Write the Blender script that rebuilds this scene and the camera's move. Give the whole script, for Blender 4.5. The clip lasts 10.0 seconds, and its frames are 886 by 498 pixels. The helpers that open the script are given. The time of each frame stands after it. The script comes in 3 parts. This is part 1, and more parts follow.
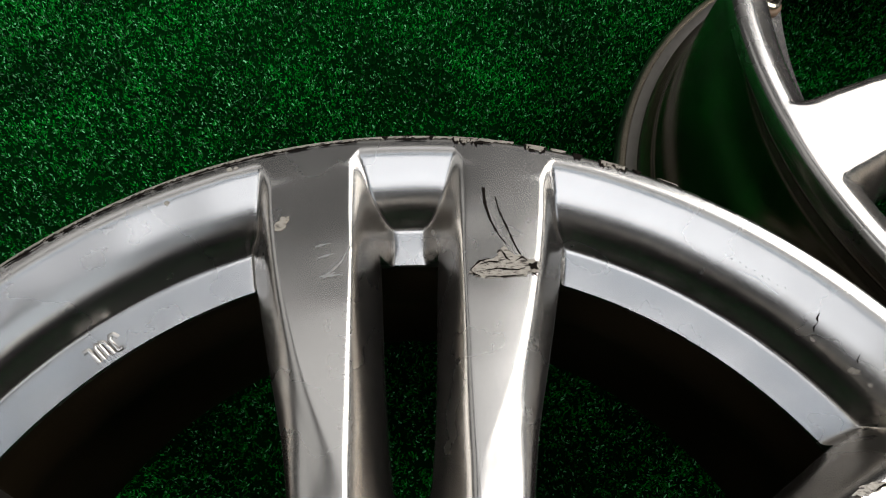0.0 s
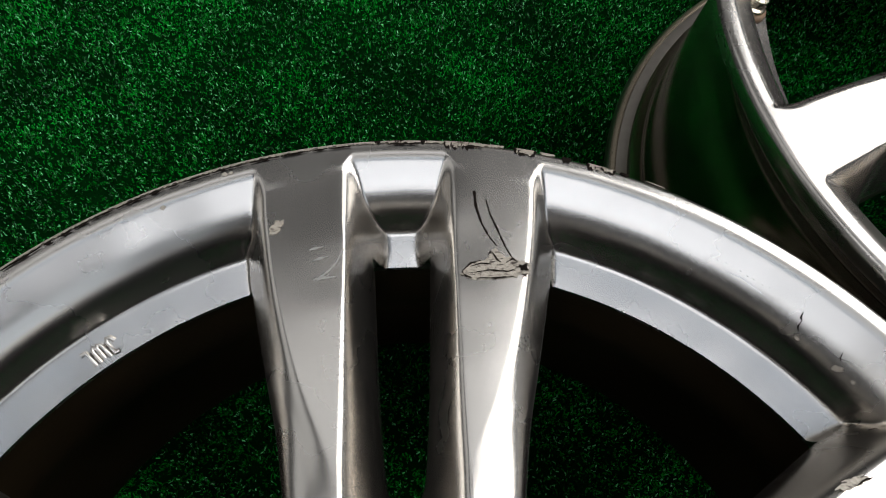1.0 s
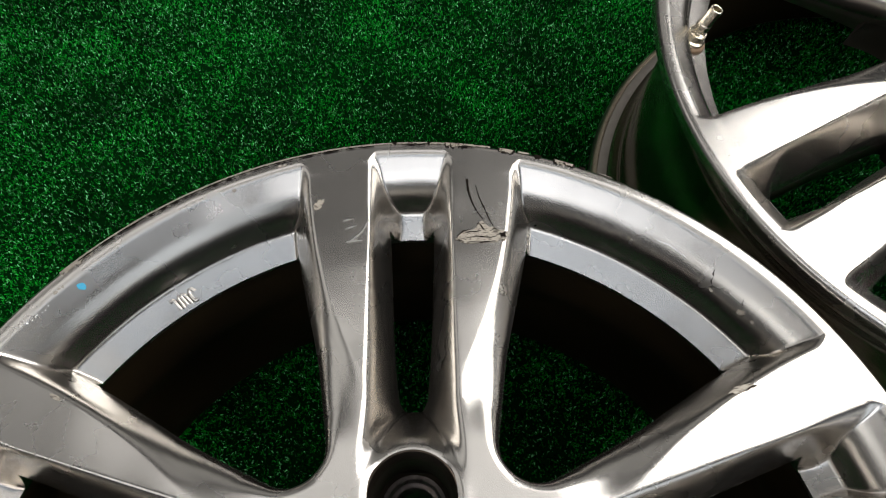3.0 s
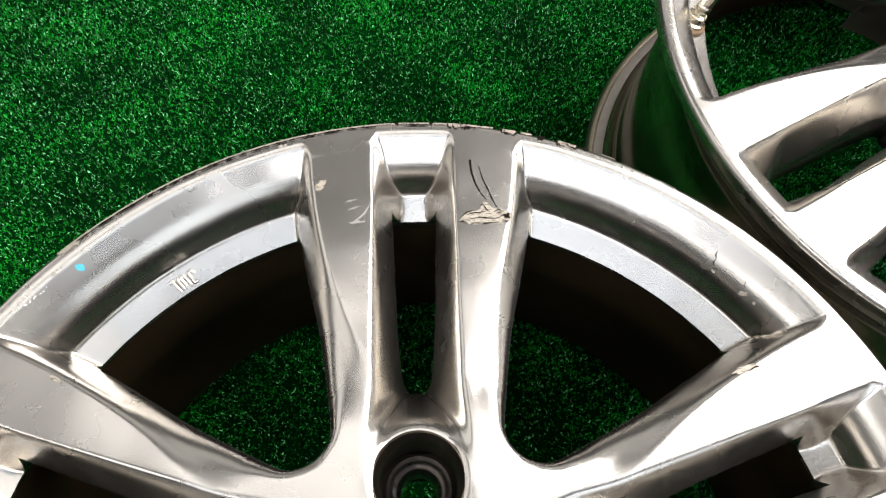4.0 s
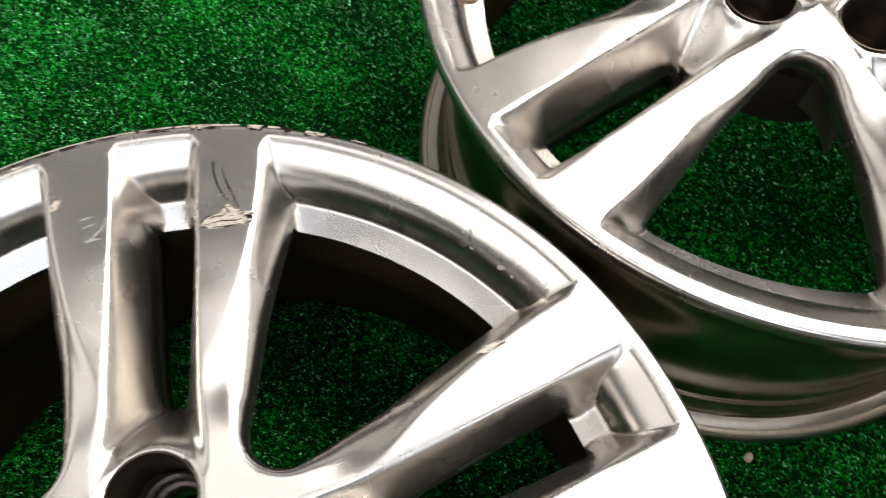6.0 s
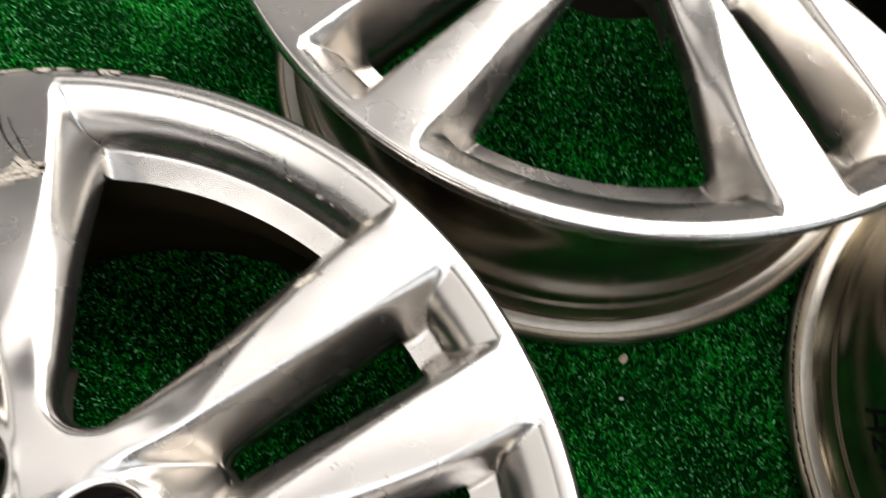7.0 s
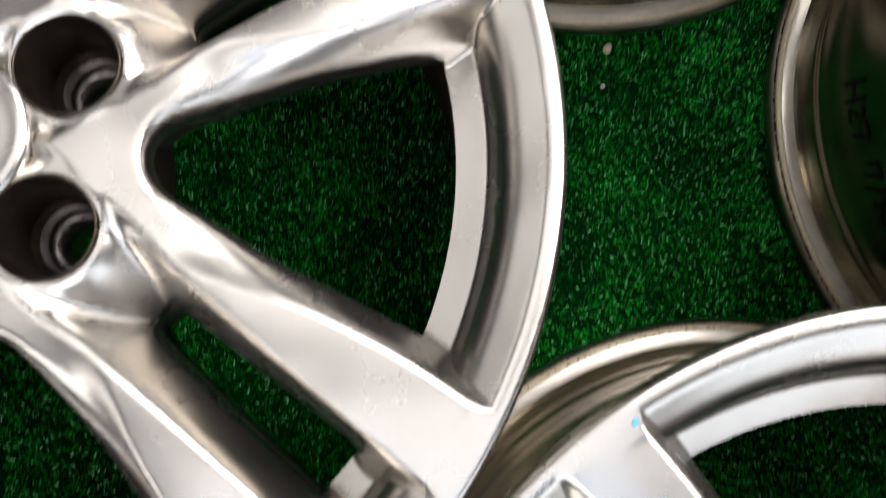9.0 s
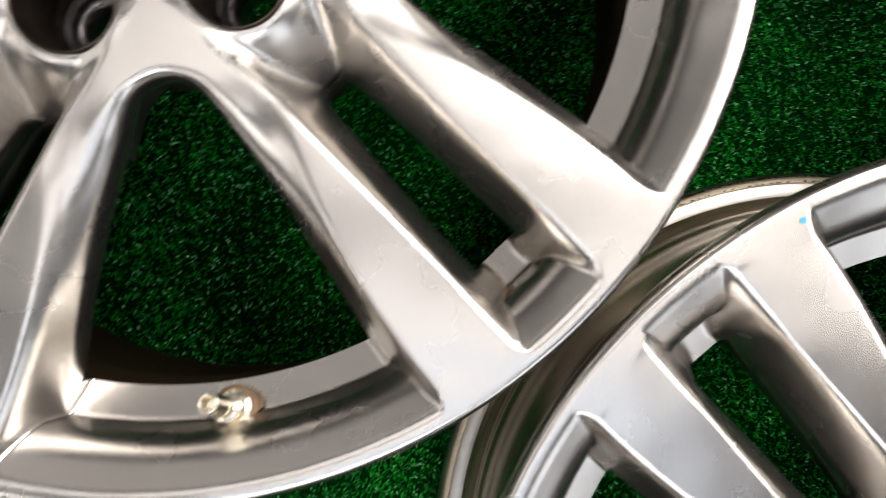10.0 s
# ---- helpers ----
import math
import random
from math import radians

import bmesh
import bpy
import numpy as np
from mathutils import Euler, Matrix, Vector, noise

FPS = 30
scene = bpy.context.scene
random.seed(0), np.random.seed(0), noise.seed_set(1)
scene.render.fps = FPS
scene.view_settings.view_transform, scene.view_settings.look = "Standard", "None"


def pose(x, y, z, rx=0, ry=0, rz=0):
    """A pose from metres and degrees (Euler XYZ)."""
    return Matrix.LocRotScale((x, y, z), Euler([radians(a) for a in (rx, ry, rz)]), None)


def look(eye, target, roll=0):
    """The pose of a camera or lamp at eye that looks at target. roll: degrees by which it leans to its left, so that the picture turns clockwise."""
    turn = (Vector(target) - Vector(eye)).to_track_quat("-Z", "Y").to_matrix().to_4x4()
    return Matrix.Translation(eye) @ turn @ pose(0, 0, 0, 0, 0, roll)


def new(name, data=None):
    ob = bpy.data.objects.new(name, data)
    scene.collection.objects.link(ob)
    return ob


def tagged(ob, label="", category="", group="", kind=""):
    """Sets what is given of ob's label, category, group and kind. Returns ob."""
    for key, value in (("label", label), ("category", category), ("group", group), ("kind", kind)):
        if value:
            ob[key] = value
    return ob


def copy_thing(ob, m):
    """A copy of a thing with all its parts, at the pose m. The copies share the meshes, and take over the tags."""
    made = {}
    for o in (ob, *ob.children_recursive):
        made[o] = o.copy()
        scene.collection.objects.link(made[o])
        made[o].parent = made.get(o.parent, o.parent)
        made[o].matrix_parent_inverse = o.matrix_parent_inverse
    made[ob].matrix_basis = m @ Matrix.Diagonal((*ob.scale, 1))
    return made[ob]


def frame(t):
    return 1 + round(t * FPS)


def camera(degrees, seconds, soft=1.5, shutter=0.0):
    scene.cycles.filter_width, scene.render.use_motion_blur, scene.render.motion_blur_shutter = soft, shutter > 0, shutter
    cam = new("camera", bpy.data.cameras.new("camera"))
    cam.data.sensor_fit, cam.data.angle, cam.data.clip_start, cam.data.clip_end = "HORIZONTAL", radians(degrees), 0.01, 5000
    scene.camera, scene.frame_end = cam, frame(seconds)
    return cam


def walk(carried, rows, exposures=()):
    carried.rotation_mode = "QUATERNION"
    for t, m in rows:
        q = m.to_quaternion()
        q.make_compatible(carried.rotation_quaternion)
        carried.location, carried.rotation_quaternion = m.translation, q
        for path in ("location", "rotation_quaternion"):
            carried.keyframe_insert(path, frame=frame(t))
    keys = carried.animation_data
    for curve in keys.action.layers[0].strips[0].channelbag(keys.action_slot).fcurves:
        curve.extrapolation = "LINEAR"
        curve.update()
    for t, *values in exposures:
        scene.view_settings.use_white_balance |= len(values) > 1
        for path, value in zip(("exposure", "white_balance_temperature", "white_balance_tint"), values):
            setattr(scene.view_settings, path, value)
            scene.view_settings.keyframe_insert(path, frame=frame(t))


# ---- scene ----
# The camera: metres and degrees, above four wheels that lie on turf.
cam = camera(61.19, 10.0, soft=1.1, shutter=0.6)
ROWS = [
    (0.0, 0.0051, 0.0725, 0.4692, 24.23, -1.02, -1.77),
    (0.5, 0.0058, 0.0723, 0.4680, 24.40, -1.18, -2.00),
    (1.0, 0.0056, 0.0697, 0.4738, 24.55, -1.34, -2.22),
    (1.5, 0.0058, 0.0630, 0.4780, 24.93, -1.21, -2.17),
    (2.0, 0.0051, 0.0483, 0.4957, 26.42, -0.26, -2.12),
    (2.5, 0.0003, 0.0303, 0.5123, 27.00, -0.97, -1.39),
    (3.0, 0.0100, 0.0032, 0.5470, 26.96, -0.32, -1.38),
    (4.5, -0.0032, 0.0014, 0.5413, 25.55, -1.79, -2.35),
    (5.0, 0.0400, -0.0074, 0.5390, 26.71, -0.56, -3.13),
    (6.5, 0.1425, 0.0094, 0.5376, 21.61, -0.28, -11.87),
    (7.0, 0.1745, -0.0041, 0.5266, 18.87, -1.41, -14.99),
    (7.5, 0.1894, -0.0279, 0.5136, 15.73, -0.76, -16.06),
    (8.0, 0.1821, -0.0580, 0.5028, 12.92, -1.84, -15.36),
    (8.5, 0.1702, -0.0886, 0.4985, 11.01, -2.17, -14.82),
    (9.0, 0.1493, -0.1216, 0.4920, 8.48, -2.90, -13.71),
    (9.5, 0.1297, -0.1373, 0.4837, 1.46, -1.14, -12.39),
    (10.0, 0.0904, -0.1539, 0.4912, 0.03, -0.56, -8.34),
]
EXPOSURES = [(0.0, -0.90, 6120, 10), (2.2, -0.90, 6240, 10), (3.2, -0.52, 6350, 10), (4.3, 0.35, 6420, 11), (6.5, 0.34, 6420, 12),
             (8.0, 0.33, 6400, 12), (9.0, 0.22, 6390, 13), (10.0, 0.12, 6480, 14)]
walk(cam, [(t, pose(x, y, z, a, b, c)) for t, x, y, z, a, b, c in ROWS], EXPOSURES)

# ---- world and light ----
world = bpy.data.worlds.new("world")
scene.world = world
world.use_nodes = True
world.node_tree.nodes["Background"].inputs[0].default_value = (0.5, 0.55, 0.6, 1)
world.node_tree.nodes["Background"].inputs[1].default_value = 0.006


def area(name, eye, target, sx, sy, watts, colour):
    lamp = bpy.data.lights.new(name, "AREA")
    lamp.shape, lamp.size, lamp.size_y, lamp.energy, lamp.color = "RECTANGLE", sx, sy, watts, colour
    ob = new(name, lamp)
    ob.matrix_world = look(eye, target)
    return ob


# Unseen key lamp on the bright east side; it stands for no known window.
area("east_key_light", (1.44, 0.47, 1.28), (0.10, 0.02, 0.1), 1.8, 1.05, 47, (1.0, 0.98, 0.95))
# Added compact lamp, unseen, fitted to the lit turf inside the wheels.
area("high_key_light", (0.92, 0.56, 1.94), (0.10, 0.0, 0.1), 0.85, 0.7, 16, (1.0, 0.98, 0.95))
# Added overhead strip, unseen, that the flat spoke faces reflect.
area("overhead_strip_light", (0.06, 0.60, 2.62), (0.06, 0.60, 0), 2.55, 0.9, 13.6, (1.0, 0.98, 0.955))
# Unseen fill lamps added so that lips and ledges have something bright to reflect.
area("north_fill_light", (-0.10, 2.20, 1.75), (0.0, 0.0, 0.2), 2.6, 1.4, 6.0, (1.0, 0.97, 0.92))
area("west_fill_light", (-1.80, 0.50, 1.50), (0.10, 0.0, 0.1), 2.0, 1.3, 9.5, (1.0, 0.98, 0.94))
area("southwest_fill_light", (-1.70, -1.05, 1.85), (0.10, 0.10, 0.2), 1.1, 0.85, 9, (1.0, 0.985, 0.96))
area("south_fill_light", (-0.32, -1.95, 2.10), (0.0, 0.0, 0.1), 1.7, 1.45, 33, (0.93, 0.95, 1.0))
area("southeast_fill_light", (1.62, -2.38, 1.45), (1.62, 0.0, 1.45), 1.5, 2.1, 19, (0.86, 0.93, 1.0))
# Two more unseen lamps overhead, added for the blue ledges and the faces.
area("overhead_fill_light", (0.0, -0.88, 2.58), (0.0, -0.88, 0.0), 1.8, 0.42, 4.8, (0.70, 0.83, 1.0))
area("overhead_fill_light", (0.35, -0.40, 2.58), (0.35, -0.40, 0.0), 2.4, 0.42, 6.5, (1.0, 0.975, 0.94))

# ---- materials ----


def material(name, base, rough, metal=0.0, noise_scale=60.0, vary=0.12, bump=0.0, bump_scale=400.0, coat=0.0, rough_vary=0.08, coord="Object", gloss=0.5):
    m = bpy.data.materials.new(name)
    m.use_nodes = True
    n, l = m.node_tree.nodes, m.node_tree.links
    b = n["Principled BSDF"]
    b.inputs["Metallic"].default_value = metal
    b.inputs["Specular IOR Level"].default_value = gloss
    b.inputs["Coat Weight"].default_value = coat
    b.inputs["Coat Roughness"].default_value = 0.2
    tc = n.new("ShaderNodeTexCoord")
    big = n.new("ShaderNodeTexNoise")
    big.inputs["Scale"].default_value, big.inputs["Detail"].default_value = noise_scale, 6
    place = n.new("ShaderNodeNewGeometry").outputs["Position"] if coord == "World" else tc.outputs[coord]
    l.new(place, big.inputs["Vector"])
    ramp = n.new("ShaderNodeMix")
    ramp.data_type = "RGBA"
    ramp.inputs[6].default_value = (*[c * (1 - vary) for c in base], 1)
    ramp.inputs[7].default_value = (*[min(1, c * (1 + vary)) for c in base], 1)
    l.new(big.outputs["Fac"], ramp.inputs[0])
    l.new(ramp.outputs[2], b.inputs["Base Color"])
    fine = n.new("ShaderNodeTexNoise")
    fine.inputs["Scale"].default_value, fine.inputs["Detail"].default_value = bump_scale, 3
    l.new(place, fine.inputs["Vector"])
    mr = n.new("ShaderNodeMapRange")
    mr.inputs["To Min"].default_value, mr.inputs["To Max"].default_value = rough - rough_vary, rough + rough_vary
    l.new(big.outputs["Fac"], mr.inputs["Value"])
    l.new(mr.outputs[0], b.inputs["Roughness"])
    if bump:
        bn = n.new("ShaderNodeBump")
        bn.inputs["Strength"].default_value, bn.inputs["Distance"].default_value = bump, 0.0006
        l.new(fine.outputs["Fac"], bn.inputs["Height"])
        l.new(bn.outputs[0], b.inputs["Normal"])
    return m


silver = material("silver_paint", (0.55, 0.52, 0.48), 0.27, 1.0, 25, 0.05, 0.0015, 1800, 0.0, 0.03, "World")


def add_waves(m, size, depth):
    """Slow waves in a painted surface, under its fine grain."""
    n, l = m.node_tree.nodes, m.node_tree.links
    geo, no, bn = n.new("ShaderNodeNewGeometry"), n.new("ShaderNodeTexNoise"), n.new("ShaderNodeBump")
    no.inputs["Scale"].default_value, no.inputs["Detail"].default_value = size, 1
    bn.inputs["Strength"].default_value, bn.inputs["Distance"].default_value = 1.0, depth
    l.new(geo.outputs["Position"], no.inputs["Vector"])
    l.new(no.outputs["Fac"], bn.inputs["Height"])
    last = n["Principled BSDF"].inputs["Normal"].links[0].from_node
    l.new(bn.outputs[0], last.inputs["Normal"])


add_waves(silver, 22, 0.0014)
barrel_metal = material("barrel_metal", (0.285, 0.255, 0.20), 0.23, 1.0, 30, 0.12, 0.03, 900, 0.1)
raw_metal = material("raw_aluminium", (0.36, 0.32, 0.26), 0.6, 0.1, 500, 0.35, 0.6, 900)
dark_scuff = material("dark_scuff", (0.012, 0.009, 0.007), 0.9, 0.0, 600, 0.4, gloss=0.05)


def scuffed(name, pale, dark, metal=0.2, start=0.52):
    """Scraped paint: bare streaks between dark ones."""
    m = material(name, pale, 0.6 - 0.25 * metal, metal, 500, 0.3, 0.6, 900)
    n, l = m.node_tree.nodes, m.node_tree.links
    tc, mp = n.new("ShaderNodeTexCoord"), n.new("ShaderNodeMapping")
    mp.inputs["Scale"].default_value, mp.inputs["Rotation"].default_value = (1, 3.2, 1), (0, 0, 0.25)
    no, ra, mx = n.new("ShaderNodeTexNoise"), n.new("ShaderNodeMapRange"), n.new("ShaderNodeMix")
    no.inputs["Scale"].default_value, no.inputs["Detail"].default_value, no.inputs["Roughness"].default_value = 330, 5, 0.7
    ra.inputs["From Min"].default_value, ra.inputs["From Max"].default_value = start, start + 0.08
    mx.data_type = "RGBA"
    mx.inputs[7].default_value = (*dark, 1)
    l.new(tc.outputs["Object"], mp.inputs[0])
    l.new(mp.outputs[0], no.inputs["Vector"])
    l.new(no.outputs["Fac"], ra.inputs["Value"])
    l.new(ra.outputs[0], mx.inputs[0])
    base = n["Principled BSDF"].inputs["Base Color"]
    l.new(base.links[0].from_socket, mx.inputs[6])
    l.new(mx.outputs[2], base)
    return m


scuff_mat = scuffed("scraped_paint", (0.42, 0.37, 0.30), (0.06, 0.045, 0.035))
worn_metal = scuffed("worn_flange", (0.40, 0.335, 0.245), (0.06, 0.05, 0.04), 0.6, 0.61)
seat_metal = material("lug_seat_metal", (0.34, 0.32, 0.31), 0.30, 1.0, 300, 0.6, 0.3, 600)
brake_dirt = material("brown_dirt", (0.16, 0.10, 0.055), 0.6, 0.2, 90, 0.5, 0.3, 800)
rust = material("rust", (0.22, 0.105, 0.035), 0.8, 0.0, 200, 0.5, 0.4, 700)
blue_mark = material("blue_marker", (0.05, 0.36, 0.55), 0.5)
black_mark = material("black_marker", (0.006, 0.006, 0.006), 0.8, gloss=0.05)
brass = material("valve_nickel", (0.70, 0.64, 0.52), 0.25, 1.0, 200, 0.25)
rubber = material("rubber", (0.03, 0.03, 0.03), 0.6)
# shade painted in: a dark stand-in for silver on the lower inner walls
wall_shade = material("dusty_wall", (0.075, 0.064, 0.052), 0.42, 0.6, 60, 0.3, 0.05, 500, gloss=0.3)
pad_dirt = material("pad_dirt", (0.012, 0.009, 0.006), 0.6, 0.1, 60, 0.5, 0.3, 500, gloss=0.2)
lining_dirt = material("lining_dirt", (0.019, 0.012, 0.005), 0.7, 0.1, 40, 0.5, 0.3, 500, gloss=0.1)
flange_metal = material("flange_metal", (0.35, 0.32, 0.28), 0.32, 1.0, 120, 0.2, 0.05, 500)
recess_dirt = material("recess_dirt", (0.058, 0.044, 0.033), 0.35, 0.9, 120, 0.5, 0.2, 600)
faint_scratch = material("faint_scratch", (0.50, 0.48, 0.45), 0.42, 0.8, 500, 0.2, 0.3, 900)
speck_mat = material("bare_speck", (0.92, 0.90, 0.86), 0.4, 0.8, 300, 0.1)
pale_mat = material("white_plastic", (0.75, 0.75, 0.70), 0.5)
plaster = material("plaster", (0.06, 0.058, 0.055), 0.9, 0, 2, 0.08, 0.2, 60)
stone_mat = material("dry_clay", (0.45, 0.36, 0.26), 0.9, 0, 300, 0.3, 0.5, 500)


def turf_material(name, lo, hi, glint, rough, gloss):
    m = bpy.data.materials.new(name)
    m.use_nodes = True
    n, l = m.node_tree.nodes, m.node_tree.links
    b = n["Principled BSDF"]
    b.inputs["Roughness"].default_value = rough
    b.inputs["Specular IOR Level"].default_value = gloss
    b.inputs["Specular Tint"].default_value = (0.46, 1.0, 0.54, 1)
    geo = n.new("ShaderNodeNewGeometry")
    tc = n.new("ShaderNodeTexCoord")
    no = n.new("ShaderNodeTexNoise")
    no.inputs["Scale"].default_value, no.inputs["Detail"].default_value = 13, 4
    l.new(tc.outputs["Object"], no.inputs["Vector"])
    add = n.new("ShaderNodeMath")
    add.operation = "MULTIPLY_ADD"
    add.inputs[1].default_value = 0.85
    l.new(geo.outputs["Random Per Island"], add.inputs[0])
    low = n.new("ShaderNodeMath")
    low.operation = "MULTIPLY_ADD"
    low.inputs[1].default_value, low.inputs[2].default_value = 1.7, -0.80
    l.new(no.outputs["Fac"], low.inputs[0])
    l.new(low.outputs[0], add.inputs[2])
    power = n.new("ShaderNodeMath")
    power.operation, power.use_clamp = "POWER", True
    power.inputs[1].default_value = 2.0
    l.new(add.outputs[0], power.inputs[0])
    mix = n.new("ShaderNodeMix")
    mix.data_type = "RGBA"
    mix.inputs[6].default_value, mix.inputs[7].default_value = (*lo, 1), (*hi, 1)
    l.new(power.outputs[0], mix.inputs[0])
    # glints put into the colour: a few fibres paler, picked at random
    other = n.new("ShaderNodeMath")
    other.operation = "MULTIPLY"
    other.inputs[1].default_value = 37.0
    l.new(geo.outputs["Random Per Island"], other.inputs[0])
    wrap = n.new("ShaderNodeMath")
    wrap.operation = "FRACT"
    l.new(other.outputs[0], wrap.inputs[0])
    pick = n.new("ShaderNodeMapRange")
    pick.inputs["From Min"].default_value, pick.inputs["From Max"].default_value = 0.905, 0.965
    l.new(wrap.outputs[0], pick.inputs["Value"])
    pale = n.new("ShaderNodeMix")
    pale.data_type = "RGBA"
    pale.inputs[7].default_value = (*glint, 1)
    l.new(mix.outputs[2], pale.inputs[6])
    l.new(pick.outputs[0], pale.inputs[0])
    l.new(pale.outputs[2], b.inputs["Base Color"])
    return m


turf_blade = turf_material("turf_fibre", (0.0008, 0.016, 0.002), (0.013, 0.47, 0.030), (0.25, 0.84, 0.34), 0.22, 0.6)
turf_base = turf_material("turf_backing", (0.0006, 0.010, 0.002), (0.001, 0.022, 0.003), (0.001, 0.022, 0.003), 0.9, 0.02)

# ---- mesh helpers ----


def mesh_of(name, verts, faces, mat, smooth=True):
    me = bpy.data.meshes.new(name)
    me.from_pydata([tuple(v) for v in verts], [], faces)
    if smooth:
        me.polygons.foreach_set("use_smooth", [True] * len(me.polygons))
    me.materials.append(mat)
    me.update()
    return me


def under(name, me, parent, label="", m=None):
    ob = new(name, me)
    ob.parent = parent
    if m is not None:
        ob.matrix_basis = m
    if label:
        ob["label"] = label
    return ob


def recalc(me):
    bm = bmesh.new()
    bm.from_mesh(me)
    bmesh.ops.recalc_face_normals(bm, faces=bm.faces)
    bm.to_mesh(me)
    bm.free()
    return me


def fillet(points, radii, n=4):
    """A polyline whose corners are rounded; every corner gives n points."""
    out = [points[0]]
    for i in range(1, len(points) - 1):
        p, a, b = Vector(points[i]), Vector(points[i - 1]), Vector(points[i + 1])
        r = radii[i]
        da, db = (a - p), (b - p)
        ca, cb = p + da.normalized() * min(r, da.length * 0.49), p + db.normalized() * min(r, db.length * 0.49)
        for k in range(n):
            t = k / (n - 1)
            q = ca * (1 - t) ** 2 + p * 2 * t * (1 - t) + cb * t * t
            out.append(tuple(q))
    out.append(points[-1])
    return out


def revolve(name, profile, mat, steps=180, closed=True, arc=(0, 360)):
    """A profile of (radius, height) turned about z."""
    verts, faces = [], []
    full = abs(arc[1] - arc[0]) >= 360
    cols = steps if full else steps + 1
    for i in range(cols):
        a = radians(arc[0] + (arc[1] - arc[0]) * i / steps)
        verts += [(r * math.cos(a), r * math.sin(a), z) for r, z in profile]
    k = len(profile)
    for i in range(steps):
        j = (i + 1) % cols
        for q in range(k if closed else k - 1):
            w = (q + 1) % k
            faces.append((i * k + q, j * k + q, j * k + w, i * k + w))
    return recalc(mesh_of(name, verts, faces, mat))


# ---- the wheel: a five twin-spoke alloy, axis z, face up, one pair of spokes towards +y ----
H = 0.2164
FACE = H + 0.0013
LUG_R = 0.0535


def tab(x, xs, ys):
    return float(np.interp(x, xs, ys))


def curve(xs, ys):
    """A smooth function through a few points, held beyond its ends."""
    d = [(b - a) / (q - p) for a, b, p, q in zip(ys, ys[1:], xs, xs[1:])]
    m = [d[0]] + [0.0 if a * b <= 0 else (a + b) / 2 for a, b in zip(d, d[1:])] + [d[-1]]

    def at(x):
        x = min(max(x, xs[0]), xs[-1])
        i = min(max(sum(1 for q in xs if q <= x) - 1, 0), len(xs) - 2)
        h = xs[i + 1] - xs[i]
        t = (x - xs[i]) / h
        return (ys[i] * (1 + 2 * t) * (1 - t) ** 2 + h * m[i] * t * (1 - t) ** 2 + ys[i + 1] * t * t * (3 - 2 * t) + h * m[i + 1] * t * t * (t - 1))

    return at


def smin(a, b, k):
    h = max(k - abs(a - b), 0) / k
    return min(a, b) - h * h * k / 4


def smax(a, b, k):
    return -smin(-a, -b, k)


slot_crest = curve([0.05, 0.09, 0.13, 0.17, 0.225], [0.0205, 0.0198, 0.0193, 0.0195, 0.0197])
slot_foot = curve([0.095, 0.0985, 0.0993, 0.1012, 0.1045, 0.109, 0.133, 0.160, 0.193, 0.23], [0.0004, 0.0008, 0.0030, 0.0052, 0.0068, 0.0074, 0.0093, 0.0106, 0.0118, 0.0135])
face_line = curve([0.085, 0.095, 0.1051, 0.1234, 0.1425, 0.1684, 0.197, 0.2274, 0.24], [0.0175, 0.0195, 0.0235, 0.0318, 0.0388, 0.0460, 0.0518, 0.0553, 0.0562])
slot_slope = curve([0.098, 0.150, 0.184, 0.188, 0.198, 0.204, 0.24], [2.4, 3.1, 4.3, 4.4, 2.9, 2.6, 2.4])
facet_slope = curve([0.0775, 0.107, 0.135, 0.165, 0.195, 0.22], [0.26, 0.64, 1.15, 2.0, 2.9, 3.6])
window_edge = curve([0.0890, 0.1000, 0.1082, 0.1337, 0.1589, 0.1845, 0.1951, 0.2198, 0.24], [0.0388, 0.0405, 0.0418, 0.0462, 0.0522, 0.0583, 0.0608, 0.0650, 0.068])


def face_edge(r):
    return smax(slot_crest(r) + 0.0002, face_line(r), 0.0030)


# the windows' inner ends: arcs about points on the bisectors, that run out into straight sides
TIP_R, TIP_A = 0.0936, 0.0168
TIP_AL, TIP_LAT = TIP_R * math.cos(radians(36)), TIP_R * math.sin(radians(36))


def window_gap(al, lat):
    """Distance from the brink of the window's inner end, positive on the metal."""
    u, v = al - TIP_AL, lat - TIP_LAT
    if u * 0.989 + v * 0.148 > 0:
        return -(v * 0.989 - u * 0.148) - TIP_A
    return math.hypot(u, v) - TIP_A


edge_round = curve([0.0765, 0.084, 0.100, 0.125, 0.148], [0.0040, 0.0058, 0.0092, 0.0090, 0.0066])


def edge_drop(d, q):
    """How far a rounded edge has fallen at the distance d from its brink."""
    if d >= q:
        return 0.0
    if d <= 0:
        return q - 6.0 * d
    return q * (1 - math.sqrt(1 - (1 - d / q) ** 2))


def top_height(r, lat):
    """The flat face and the sloped facet beside it, which starts on a slant line beside the web of the hub."""
    e, m = face_edge(r), facet_slope(r)
    c = slot_crest(r)
    half = max((e - c) / 2, 0.006)
    # the face is very slightly crowned
    crown = -0.0003 * min(abs(lat - c - half) / half, 1.3) ** 2 * min(max((r - 0.095) / 0.03, 0), 1)
    # towards the hub the facet ends at a line beside the web
    al = math.sqrt(max(r * r - lat * lat, 0.0))
    web = (0.66 * (al - 0.0590) - 0.75 * (lat - 0.0210)) * 0.40
    depth = smin((lat - e) * m, web, 0.0170)
    return crown - smax(depth, 0.0, 0.0012 + 0.0027 * m)


